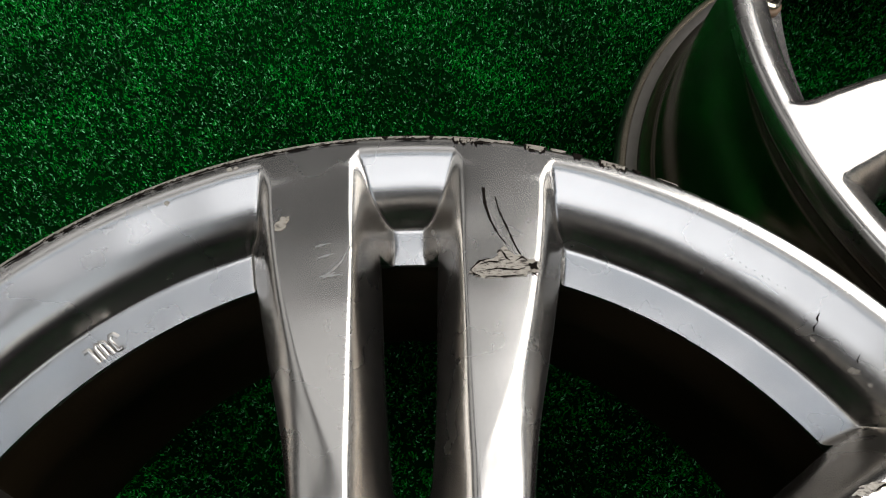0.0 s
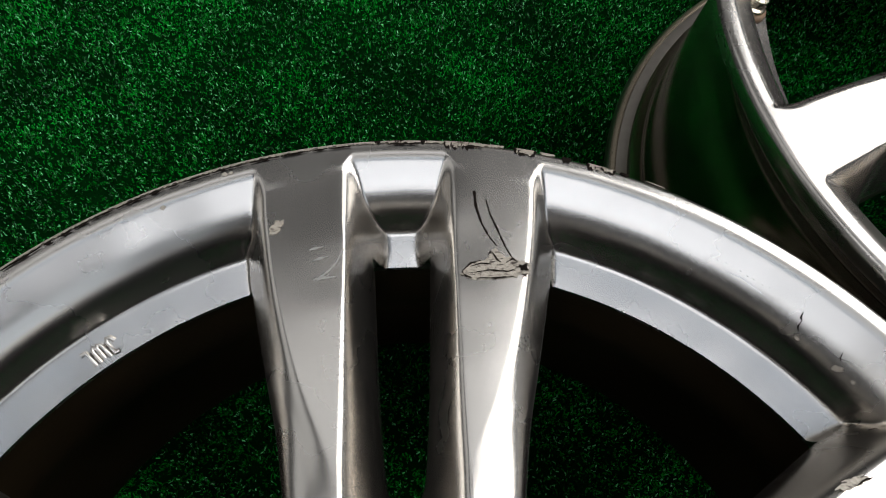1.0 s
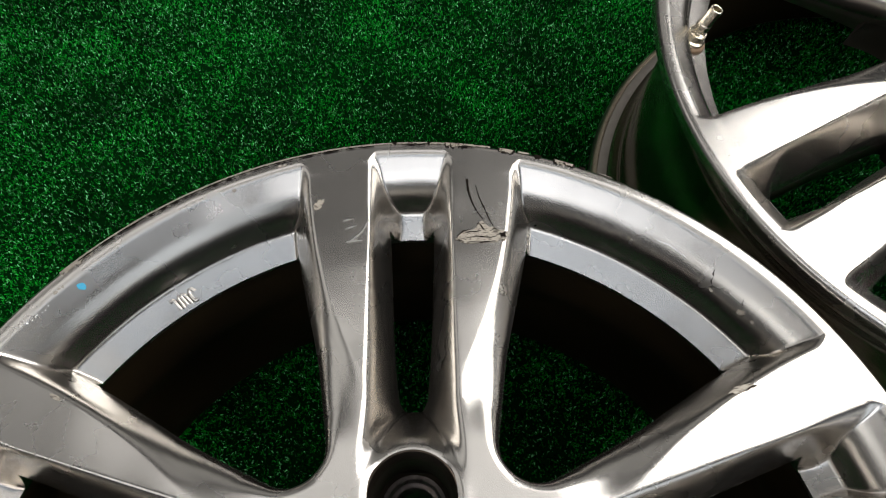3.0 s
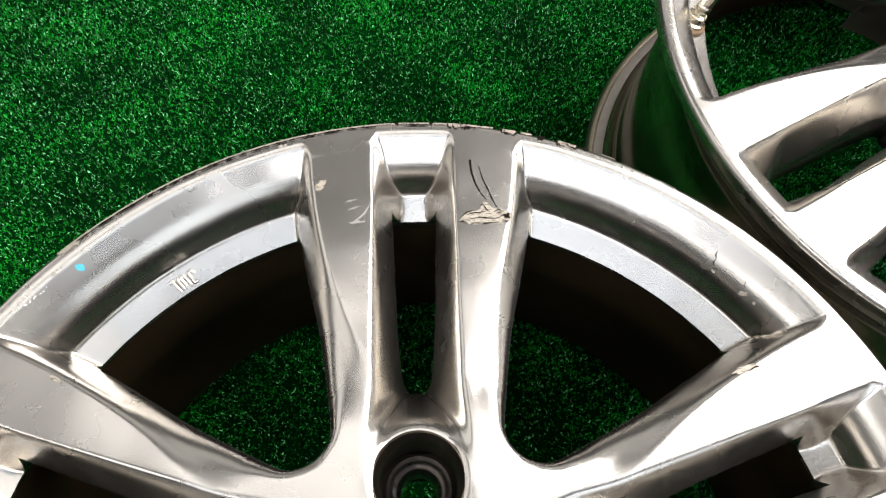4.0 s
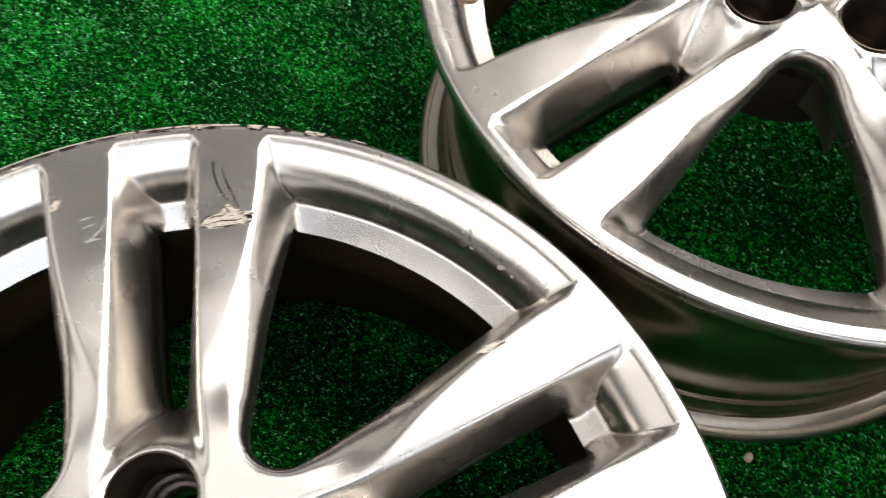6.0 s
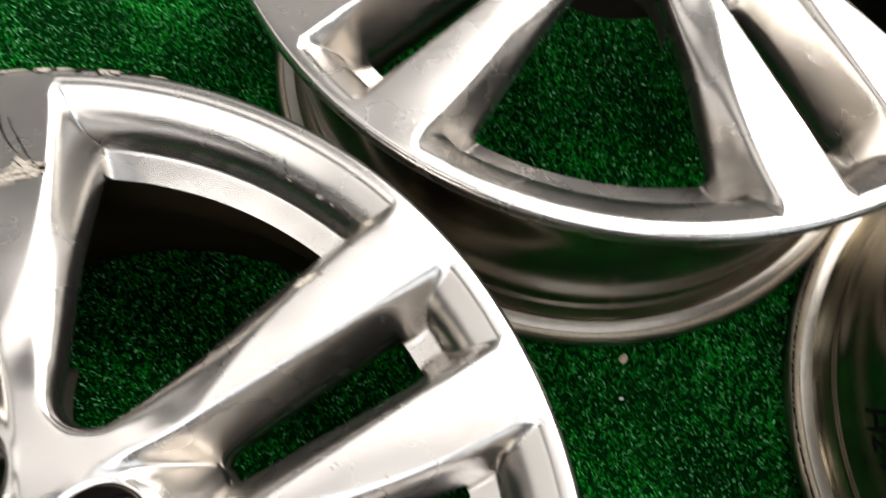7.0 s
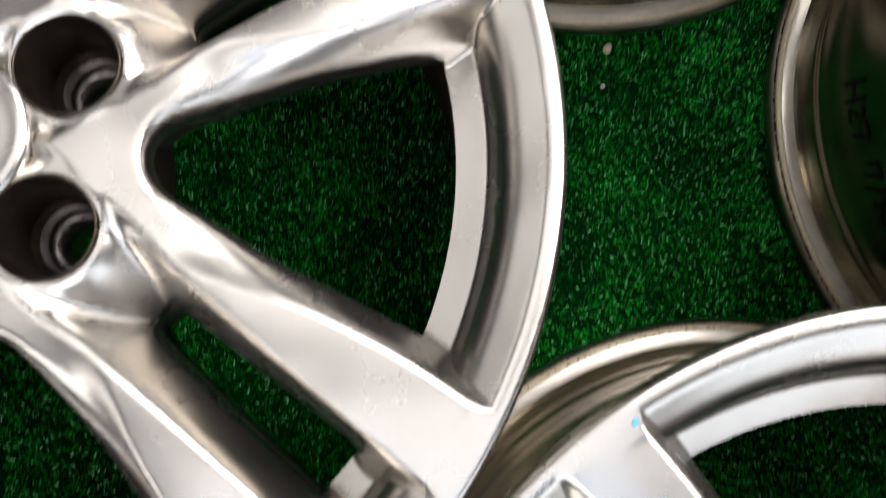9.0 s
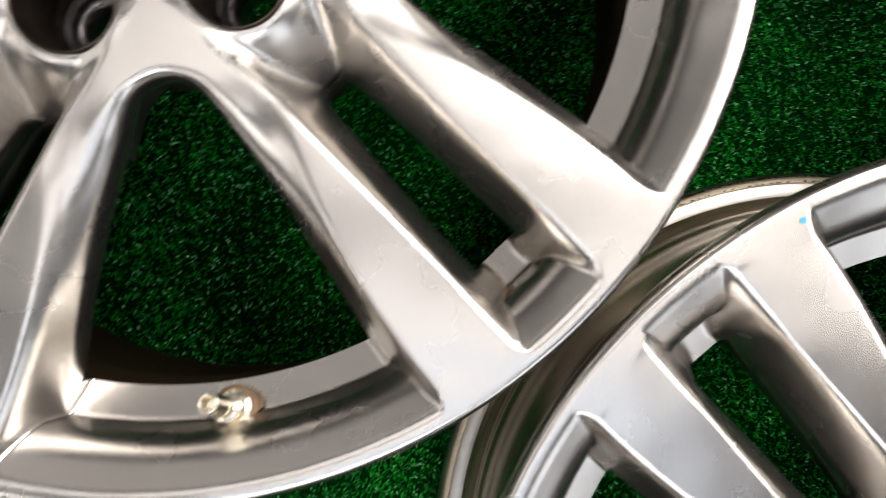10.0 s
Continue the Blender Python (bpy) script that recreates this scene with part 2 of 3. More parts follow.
def slot_wall(r, lat):
    """The wall of the slot; it is steepest just inside the ledge and turns out over it as a slanted shoulder."""
    return -(slot_crest(r) - lat) * slot_slope(r)


def spoke_height(r, lat):
    w = max(window_edge(r), face_edge(r) + 0.004)
    z = top_height(r, lat) - edge_drop(w - lat, edge_round(r))
    return smin(z, slot_wall(r, lat), 0.0080)


def hub_height(al, lat):
    r = math.hypot(al, lat)
    # the lug's round boss falls away into the slot
    g = math.hypot(al - LUG_R, lat)
    boss = -1.75 * (math.hypot(max(g - 0.0208, 0), 0.0052) - 0.0052)
    far = min(max((r - 0.072) / 0.0265, 0), 1)
    k = 0.017 - 0.0125 * far * far * (3 - 2 * far)
    slot = smax((lat - slot_crest(r)) * 2.4, boss, k) - 0.0004 - 0.18 * (k - 0.0045)
    z = smin(top_height(r, lat), slot, 0.0080)
    return z - edge_drop(max(window_gap(al, lat), 0.0), edge_round(r)) + 0.0007 * math.exp(-((g - 0.0215) / 0.0022) ** 2)


LIP = fillet([(0.1953, -0.0374), (0.2086, -0.0302), (0.2125, -0.0120), (0.2284, 0.0), (0.2340, 0.0), (0.2360, -0.0030)], [0, 0.0020, 0.0110, 0.0028, 0.0016, 0], 10)


def lip_height(r):
    return tab(r, [p[0] for p in LIP], [p[1] for p in LIP])


def spaced(stops, counts):
    out = [stops[0]]
    for a, b, n in zip(stops, stops[1:], counts):
        out += [a + (b - a) * (i + 1) / n for i in range(n)]
    return out


def rim_mesh():
    """The whole front ring with the spokes' roots, one closed skin."""
    radii = spaced([0.1953, 0.2066, 0.2125, 0.2185, 0.2260, 0.2300, 0.2330, 0.2358], [6, 12, 12, 6, 8, 3, 8])
    half = spaced([0, 1.6, 6.6, 11.5, 19.5, 24, 36], [3, 34, 14, 34, 6, 8])
    angles = [a for a in half[:-1]] + [72 - a for a in reversed(half[1:])]
    under_rows = fillet([(0.2360, H - 0.0025), (0.2361, H - 0.0085), (0.2320, H - 0.0115), (0.2215, H - 0.0135), (0.2185, H - 0.018), (0.2175, H - 0.040), (0.2000, H - 0.044), (0.1960, H - 0.040)],
                        [0, 0.002, 0.003, 0.003, 0.003, 0.004, 0.001, 0], 4)
    k = len(radii) + len(under_rows) + 1
    verts, faces = [], []
    for s in range(5):
        for a in angles:
            off = min(a, 72 - a)
            th = radians(90 - 72 * s - a)
            for r in radii:
                lip = lip_height(r)
                lat = r * math.sin(radians(off))
                # pocket floor between the twin spokes is narrower than its mouth
                z = smax(lip, min(spoke_height(r, lat), 0.0), 0.0045 + 0.0030 * min(max((lat - 0.03) / 0.02, 0), 1)) if r < 0.2325 else lip
                z = min(z, lip if r > 0.2325 else 0.0)
                verts.append((r * math.cos(th), r * math.sin(th), FACE + z))
            first = verts[-len(radii)]
            verts += [(r * math.cos(th), r * math.sin(th), z) for r, z in under_rows] + [first]
    n = 5 * len(angles)
    for i in range(n):
        j = (i + 1) % n
        for q in range(k - 1):
            faces.append((i * k + q, j * k + q, j * k + q + 1, i * k + q + 1))
    return recalc(mesh_of("rim", verts, faces, silver))


def spoke_mesh(side):
    """One spoke; short sunk tongues run under the hub and the rim."""
    verts, faces, darkened = [], [], []
    for stops, counts, sink in (([0.0950, 0.0985], [2], 0.0005), ([0.0985, 0.1055, 0.1953], [10, 44], 0.0), ([0.1953, 0.1968], [1], 0.0006)):
        rows, start = spaced(stops, counts), len(verts)
        for r in rows:
            c, e, w, f = slot_crest(r), face_edge(r), window_edge(r), slot_foot(r)
            lats = spaced([f, c - 0.0032, c + 0.0032, max(e - 0.0044, c + 0.0036), max(e, c + 0.0008) + 0.0042, max(w - 0.78 * edge_round(r), e + 0.0050), w + 0.0006], [9, 10, 8, 16, 5, 12])
            line = [(f + 0.001, -0.056), (f, -0.040)] + [(x, max(spoke_height(r, x), -0.038)) for x in lats]
            low = line[-1][1]
            # the underside falls back towards the middle of the spoke
            line += [(w + 0.0003, low - 0.004), (w - 0.0060, low - 0.014), (w - 0.0140, min(low - 0.022, -0.044))]
            k = len(line)
            verts += [(side * x, math.sqrt(r * r - x * x), FACE + z - sink) for x, z in line]
        for i in range(len(rows) - 1):
            for q in range(k):
                w = (q + 1) % k
                faces.append((start + i * k + q, start + (i + 1) * k + q, start + (i + 1) * k + w, start + i * k + w))
                # underside and lower wall faces take the painted-in shade
                darkened.append(int(q < 1 or q >= k - 3))
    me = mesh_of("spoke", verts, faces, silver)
    me.materials.append(wall_shade)
    me.polygons.foreach_set("material_index", darkened)
    return recalc(me)


def hub_mesh():
    t36 = math.tan(radians(36))
    top, walls = [], []
    n, k = 130, 20

    def inside(al, lat):
        r = math.hypot(al, lat)
        return r < 0.0990 and lat < al * t36 and r > 0.032 and window_gap(al, lat) > 0

    tip = TIP_R - TIP_A
    turns = sorted([math.pi * i / n for i in range(n + 1)] + [math.atan2(tip * math.sin(radians(36)), tip * math.cos(radians(36)) - LUG_R)])
    n = len(turns) - 1
    for a in turns:
        ca, sa = math.cos(a), max(math.sin(a), 0)
        rho = 0.0196
        while inside(LUG_R + rho * ca, rho * sa) and rho < 0.09:
            rho += 0.0004
        lo, hi = max(rho - 0.0004, 0.0196), rho
        for _ in range(22):
            mid = (lo + hi) / 2
            lo, hi = (mid, hi) if inside(LUG_R + mid * ca, mid * sa) else (lo, mid)
        rho = max(hi, 0.0198)
        row = []
        for j in range(k + 1):
            g = 0.0195 + (rho - 0.0195) * (j / k)
            al, lat = LUG_R + g * ca, g * sa
            row.append((lat, al, FACE + hub_height(al, lat)))
        top.append(row)
        x, y, z = row[-1]
        dx, dy = TIP_LAT - x, TIP_AL - y
        q = math.hypot(dx, dy)
        dx, dy = (dx / q, dy / q) if window_gap(y, x) < 0.0003 else (0, 0)
        shut = dx == 0 and dy == 0 and x > 0.013
        walls.append([(x + dx * d, y + dy * d, z - 0.002 if shut else q) for d, q in ((0, z), (0.0006, z - 0.0036), (0.0003, z - 0.0076), (-0.0060, z - 0.0176), (-0.0120, z - 0.0240), (-0.0140, FACE - 0.056))])
    verts, faces, darkened = [], [], []
    for s in range(5):
        ct, st = math.cos(radians(-72 * s)), math.sin(radians(-72 * s))
        for side in (-1, 1):
            for grid in (top, walls):
                b, w = len(verts), len(grid[0])
                verts += [(side * x * ct - y * st, side * x * st + y * ct, z) for row in grid for x, y, z in row]
                faces += [tuple((b + i * w + j, b + (i + 1) * w + j, b + (i + 1) * w + j + 1, b + i * w + j + 1)[::side]) for i in range(n) for j in range(w - 1)]
                # the window walls carry the painted-in shade below their first strips
                darkened += [int(grid is walls and j > 1) for i in range(n) for j in range(w - 1)]
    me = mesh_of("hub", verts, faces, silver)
    me.materials.append(wall_shade)
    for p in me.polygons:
        p.material_index = darkened[p.index]
    bm = bmesh.new()
    bm.from_mesh(me)
    bmesh.ops.remove_doubles(bm, verts=bm.verts, dist=0.00003)
    bmesh.ops.dissolve_degenerate(bm, dist=0.00001, edges=bm.edges)
    for edge in bm.edges:
        if len(edge.link_faces) != 2 or edge.calc_face_angle(0) > radians(55):
            edge.smooth = False
    bm.to_mesh(me)
    bm.free()
    return me


def valve_parts(wheel, m):
    body = [(0.0001, 0.0), (0.0078, 0.0), (0.0078, 0.0035), (0.0060, 0.0042), (0.0060, 0.0085), (0.0032, 0.0092), (0.0032, 0.0120), (0.0046, 0.0124), (0.0046, 0.0160), (0.0040, 0.0165), (0.0040, 0.0278), (0.0038, 0.0282), (0.0029, 0.0282), (0.0027, 0.0279), (0.0027, 0.0215), (0.0001, 0.0215)]
    valve = under("valve", revolve("valve", fillet(body, [0.0003] * len(body), 3), brass, 20, closed=False), wheel, "nickel-plated valve stem", m)
    nut = bmesh.new()
    bmesh.ops.create_cone(nut, cap_ends=True, segments=6, radius1=0.0068, radius2=0.0064, depth=0.0045)
    bmesh.ops.bevel(nut, geom=nut.edges[:], offset=0.0004, segments=2, affect="EDGES")
    me = bpy.data.meshes.new("nut")
    nut.to_mesh(me)
    nut.free()
    me.materials.append(brass)
    under("nut", me, valve, "hexagonal nut", pose(0, 0, 0.0065))
    under("washer", revolve("washer", [(0.0070, -0.001), (0.0100, -0.001), (0.0096, 0.0012), (0.0070, 0.0020)], brake_dirt, 28), valve, "rust-stained washer")


def build_wheel():
    wheel = new("alloy_wheel")
    h = H
    under("rim", rim_mesh(), wheel)
    barrel = fillet([(0.2170, h - 0.039), (0.2050, h - 0.060), (0.2045, h - 0.085), (0.2105, h - 0.105), (0.2146, 0.072), (0.2146, 0.046), (0.2186, 0.0335), (0.2180, 0.0280), (0.2225, 0.0185), (0.2268, 0.0140)],
                    [0, 0.008, 0.008, 0.01, 0.01, 0.010, 0.003, 0.003, 0.006, 0], 8)
    shell = under("barrel", revolve("barrel", barrel, barrel_metal, 180, closed=False), wheel, "dull grey metal barrel")
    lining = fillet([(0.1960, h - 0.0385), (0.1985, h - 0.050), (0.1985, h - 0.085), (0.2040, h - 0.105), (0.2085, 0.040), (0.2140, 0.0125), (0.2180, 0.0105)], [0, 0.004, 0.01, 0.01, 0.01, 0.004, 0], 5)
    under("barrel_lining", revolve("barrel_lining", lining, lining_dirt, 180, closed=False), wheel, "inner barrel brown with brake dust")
    flange = fillet([(0.2195, 0.0160), (0.2310, 0.0150), (0.2370, 0.0133), (0.2404, 0.0085), (0.2398, 0.0030), (0.2370, 0.0), (0.2300, 0.0), (0.2150, 0.0120)], [0, 0.003, 0.003, 0.003, 0.003, 0.002, 0.004, 0], 6)
    ring = under("flange", revolve("flange", flange, flange_metal, 180), wheel, "bare metal inner flange")
    band = [(0.2330, 0.0140), (0.2334, 0.0153), (0.2347, 0.0148), (0.2362, 0.0142), (0.2377, 0.0130), (0.2370, 0.0120)]
    under("wear_band", revolve("wear_band", band, worn_metal, 240), ring, "scuffed bright wear band")
    left, right = spoke_mesh(-1), spoke_mesh(1)
    under("hub", hub_mesh(), wheel)
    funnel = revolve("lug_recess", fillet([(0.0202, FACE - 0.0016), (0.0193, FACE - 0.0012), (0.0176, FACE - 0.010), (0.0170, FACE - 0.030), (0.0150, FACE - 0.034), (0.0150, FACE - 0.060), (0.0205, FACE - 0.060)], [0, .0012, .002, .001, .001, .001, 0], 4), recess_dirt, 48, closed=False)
    seat = revolve("lug_seat", fillet([(0.0168, h - 0.030), (0.0140, h - 0.0345), (0.0132, h - 0.036), (0.0128, h - 0.0395), (0.0108, h - 0.0405), (0.0087, h - 0.046), (0.0085, h - 0.058), (0.0140, h - 0.058)], [0, .001, .001, .001, .001, .001, .001, 0], 4), seat_metal, 48, closed=False)
    for i in range(5):
        turn = pose(0, 0, 0, 0, 0, -72 * i)
        for me in (left, right):
            under("spoke", me, wheel, m=turn)
        hole = under("lug_recess", funnel, wheel, m=turn @ pose(0, LUG_R, 0))
        under("lug_seat", seat, hole, "dark scored lug seat")
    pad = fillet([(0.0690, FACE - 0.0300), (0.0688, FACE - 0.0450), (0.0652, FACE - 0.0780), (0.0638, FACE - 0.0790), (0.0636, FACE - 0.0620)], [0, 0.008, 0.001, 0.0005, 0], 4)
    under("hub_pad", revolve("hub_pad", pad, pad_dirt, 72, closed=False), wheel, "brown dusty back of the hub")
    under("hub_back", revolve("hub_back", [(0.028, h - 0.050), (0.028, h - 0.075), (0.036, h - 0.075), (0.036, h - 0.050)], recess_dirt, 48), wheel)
    under("cap_surround", revolve("cap_surround", fillet([(0.0336, FACE - 0.0003), (0.0275, FACE - 0.0006), (0.0225, FACE - 0.0014), (0.0211, FACE - 0.0030), (0.0209, FACE - 0.012), (0.033, FACE - 0.012)], [0, .002, .001, .0008, .001, 0], 5), silver, 72), wheel)
    cap = under("centre_cap", revolve("centre_cap", fillet([(0.0001, FACE - 0.0012), (0.0130, FACE - 0.0016), (0.0185, FACE - 0.0026), (0.0206, FACE - 0.0034), (0.0206, FACE - 0.012), (0.0001, FACE - 0.012)], [0, .004, .003, .0005, .001, 0], 4), silver, 64), wheel, "domed silver centre cap")
    under("cap_ring", revolve("cap_ring", [(0.0192 + 0.0004 * math.cos(a), FACE - 0.0027 + 0.0004 * math.sin(a)) for a in [k * math.pi / 4 for k in range(8)]], seat_metal, 64), cap, "thin bright ring")
    valve_parts(wheel, pose(0.0004, -0.2062, FACE - 0.0316, -17, -4, 0))
    return wheel


wheel = build_wheel()
tagged(wheel, "scuffed silver twin-spoke alloy wheel with kerbed edge lying on turf", "wheel", "set of alloy wheels")
second = copy_thing(wheel, pose(0.3799, 0.3002, 0, 0, 0, -98.5))
tagged(second, "clean silver twin-spoke alloy wheel lying face up on turf")
third = copy_thing(wheel, pose(0.6605, -0.0834, 0, 0, 0, 20))
tagged(third, "silver alloy wheel with black marker writing on its barrel")
fourth = copy_thing(wheel, pose(0.2994, -0.3775, 0, 0, 0, 32.4))
tagged(fourth, "silver twin-spoke alloy wheel with a blue dot of marker")

# ---- wear and marks ----


def on_face(x, y):
    return FACE + 0.0002


def on_lip(x, y):
    return FACE + lip_height(math.hypot(x, y)) + 0.0003


def patch(name, outline, height, mat, parent, label="", rough=0.12, seed=1):
    """A thin flake with a ragged outline that lies on a surface."""
    rng = random.Random(seed)
    n = len(outline)
    cx, cy = sum(p[0] for p in outline) / n, sum(p[1] for p in outline) / n
    ring = []
    for i in range(n):
        (x0, y0), (x1, y1) = outline[i], outline[(i + 1) % n]
        for s in range(5):
            t = s / 5
            x, y = x0 + (x1 - x0) * t, y0 + (y1 - y0) * t
            q = 1 + rng.uniform(-rough, rough)
            ring.append((cx + (x - cx) * q, cy + (y - cy) * q))
    m = len(ring)
    verts = []
    for q in (1.0, 0.66, 0.33):
        verts += [(cx + (x - cx) * q, cy + (y - cy) * q, 0) for x, y in ring]
    verts.append((cx, cy, 0))
    verts = [(x, y, height(x, y) + (0 if i < m else rng.uniform(0, 0.0001))) for i, (x, y, z) in enumerate(verts)]
    faces = []
    for k in range(2):
        faces += [(k * m + i, k * m + (i + 1) % m, (k + 1) * m + (i + 1) % m, (k + 1) * m + i) for i in range(m)]
    faces += [(2 * m + i, 2 * m + (i + 1) % m, 3 * m) for i in range(m)]
    return under(name, mesh_of(name, verts, faces, mat), parent, label)


def blob(cx, cy, a, b, turn, n=9, seed=0):
    rng = random.Random(seed)
    c, s = math.cos(radians(turn)), math.sin(radians(turn))
    out = []
    for i in range(n):
        t = 2 * math.pi * i / n
        q = rng.uniform(0.7, 1.15)
        x, y = a * q * math.cos(t), b * q * math.sin(t)
        out.append((cx + x * c - y * s, cy + x * s + y * c))
    return out


def stroke(name, path, widths, height, mat, parent, label="", seed=1):
    """A ragged thin stroke along a path."""
    rng = random.Random(seed)
    pts = []
    for (a, b), (c, d) in zip(path, path[1:]):
        n = max(2, int(math.hypot(c - a, d - b) / 0.0008))
        pts += [(a + (c - a) * i / n, b + (d - b) * i / n) for i in range(n)]
    pts.append(path[-1])
    verts, faces = [], []
    n = len(pts)
    for i, (x, y) in enumerate(pts):
        p, q = pts[max(i - 1, 0)], pts[min(i + 1, n - 1)]
        dx, dy = q[0] - p[0], q[1] - p[1]
        g = math.hypot(dx, dy) or 1
        w = float(np.interp(i / (n - 1), np.linspace(0, 1, len(widths)), widths)) * (0.85 + 0.3 * math.sin(i * 1.3 + seed) * math.sin(i * 0.37 + 2 * seed) + rng.uniform(-0.12, 0.12)) / 2
        for s in (-1, 1):
            u, v = x - s * dy / g * w, y + s * dx / g * w
            verts.append((u, v, height(u, v)))
        if i:
            faces.append((2 * i - 2, 2 * i - 1, 2 * i + 1, 2 * i))
    return under(name, mesh_of(name, verts, faces, mat), parent, label)


patch("paint_chip", [(-0.0486, 0.1940), (-0.0494, 0.1963), (-0.0471, 0.1998), (-0.0440, 0.2002), (-0.0446, 0.1967), (-0.0465, 0.1939)], on_face, scuff_mat, wheel, "pale chip in the paint", 0.2)
stroke("scratch", [(0.0292, 0.2109), (0.0295, 0.2041), (0.0312, 0.1969), (0.0338, 0.1910), (0.0365, 0.1870)], [0.0012, 0.0013, 0.0009, 0.0007, 0.0003], on_face, dark_scuff, wheel, "dark curved scratch")
stroke("scratch", [(0.0335, 0.2072), (0.0348, 0.2004), (0.0374, 0.1932), (0.0398, 0.1862), (0.0420, 0.1818)], [0.0003, 0.0006, 0.0008, 0.0007, 0.0004], on_face, dark_scuff, wheel, "dark curved scratch", 2)
patch("scuff", [(0.0227, 0.1769), (0.0261, 0.1804), (0.0324, 0.1816), (0.0353, 0.1865), (0.0382, 0.1833), (0.0453, 0.1809), (0.0480, 0.1792), (0.0475, 0.1756), (0.0427, 0.1742), (0.0365, 0.1735), (0.0283, 0.1737), (0.0238, 0.1751)], on_face, scuff_mat, wheel, "pale scraped patch", 0.1, 3)


def above(f, d):
    return lambda x, y: f(x, y) + d


patch("scuff", [(0.0440, 0.1794), (0.0456, 0.1788), (0.0476, 0.1798), (0.0474, 0.1770), (0.0457, 0.1765), (0.0444, 0.1775)], above(on_face, 0.0002), dark_scuff, wheel, "black smear on the scrape", 0.3, 4)
for i, path in enumerate([[(0.0228, 0.1768), (0.0240, 0.1752), (0.0262, 0.1744)], [(0.0228, 0.1770), (0.0262, 0.1802), (0.0300, 0.1812)], [(0.0262, 0.1789), (0.0300, 0.1800), (0.0340, 0.1796)], [(0.0280, 0.1765), (0.0330, 0.1772), (0.0400, 0.1764), (0.0432, 0.1775)],
                          [(0.0290, 0.1742), (0.0350, 0.1739), (0.0420, 0.1744)], [(0.0345, 0.1846), (0.0362, 0.1812), (0.0376, 0.1802)], [(0.0395, 0.1800), (0.0420, 0.1815), (0.0440, 0.1800)], [(0.0450, 0.1755), (0.0468, 0.1738)], [(0.0330, 0.1838), (0.0343, 0.1848)]]):
    stroke("scratch", path, [0.0003, 0.0008, 0.0003], above(on_face, 0.0003), dark_scuff, wheel, "fine dark scrape line", 10 + i)
stroke("scratch", [(-0.0295, 0.1760), (-0.0269, 0.1781), (-0.0239, 0.1816), (-0.0206, 0.1878)], [0.0010, 0.0006, 0.0004, 0.0003], on_face, faint_scratch, wheel, "faint pale scratch")
stroke("scratch", [(-0.0319, 0.1755), (-0.0285, 0.1757), (-0.0240, 0.1762)], [0.0004, 0.0012, 0.0004], on_face, faint_scratch, wheel, "faint pale scratch", 2)
stroke("scratch", [(-0.0330, 0.1826), (-0.0300, 0.1836), (-0.0270, 0.1846)], [0.0002, 0.0010, 0.0002], on_face, faint_scratch, wheel, "faint pale scratch", 3)
for i, (x, y, a, b, t, mat) in enumerate([(-0.0907, 0.2074, 0.0011, 0.0008, 20, raw_metal), (0.1497, 0.1517, 0.0004, 0.0012, 40, raw_metal), (0.1618, 0.1393, 0.0018, 0.0009, -40, scuff_mat),
                                          (0.1664, 0.1338, 0.0010, 0.0005, -45, raw_metal), (-0.0680, 0.2208, 0.0014, 0.0010, 15, raw_metal), (-0.0655, 0.2212, 0.0009, 0.0007, 15, raw_metal), (-0.1701, 0.1513, 0.0012, 0.0008, 40, raw_metal), (-0.1686, 0.1532, 0.0010, 0.0006, 40, raw_metal), (-0.1672, 0.1545, 0.0008, 0.0006, 40, raw_metal)]):
    patch("paint_chip", blob(x, y, a, b, t, 8, i), on_lip, mat, wheel, "small chip in the lip", 0.2, i)
stroke("scratch", [(0.1508, 0.1596), (0.1500, 0.1580), (0.1505, 0.1568), (0.1494, 0.1553), (0.1497, 0.1538)], [0.0003, 0.0007, 0.0003, 0.0006, 0.0002], on_lip, dark_scuff, wheel, "fine dark crack in the lip", 8)
stroke("scratch", [(0.1628, 0.1440), (0.1622, 0.1425), (0.1625, 0.1412)], [0.0002, 0.0005, 0.0002], on_lip, dark_scuff, wheel, "fine dark crack in the lip", 9)
for i in range(9):
    rng = random.Random(i + 900)
    t = i / 8
    patch("paint_chip", blob(0.1200 + 0.0200 * t + rng.uniform(-0.0003, 0.0003), 0.1838 - 0.0145 * t + rng.uniform(-0.0003, 0.0003), rng.uniform(0.0003, 0.0007), rng.uniform(0.0002, 0.0004), -38, 7, i + 80), on_lip, speck_mat, wheel, "pale speck in the lip", 0.2, i)
for i in range(7):
    rng = random.Random(i + 700)
    patch("paint_chip", blob(-0.1800 + 0.0012 * i + rng.uniform(-0.0005, 0.0005), 0.1365 + 0.0014 * i + rng.uniform(-0.0004, 0.0004), rng.uniform(0.0002, 0.0006), rng.uniform(0.0002, 0.0004), 40, 7, i + 60), on_lip, speck_mat, wheel, "pale speck in the lip", 0.2, i)
patch("marker_dot", blob(-0.1595, 0.1560, 0.0021, 0.0018, 0, 12, 4), on_lip, blue_mark, wheel, "blue marker dot", 0.05)
stroke("scratch", [(0.1251, 0.1776), (0.1308, 0.1745), (0.1381, 0.1678)], [0.0002, 0.0004, 0.0003], on_lip, speck_mat, wheel, "thin bright scratch", 5)
patch("paint_chip", [(0.1430, 0.0950), (0.1455, 0.0976), (0.1490, 0.0985), (0.1530, 0.0995), (0.1560, 0.0982), (0.1525, 0.0965), (0.1480, 0.0948)], on_face, scuff_mat, wheel, "pale chip in the paint", 0.15, 6)
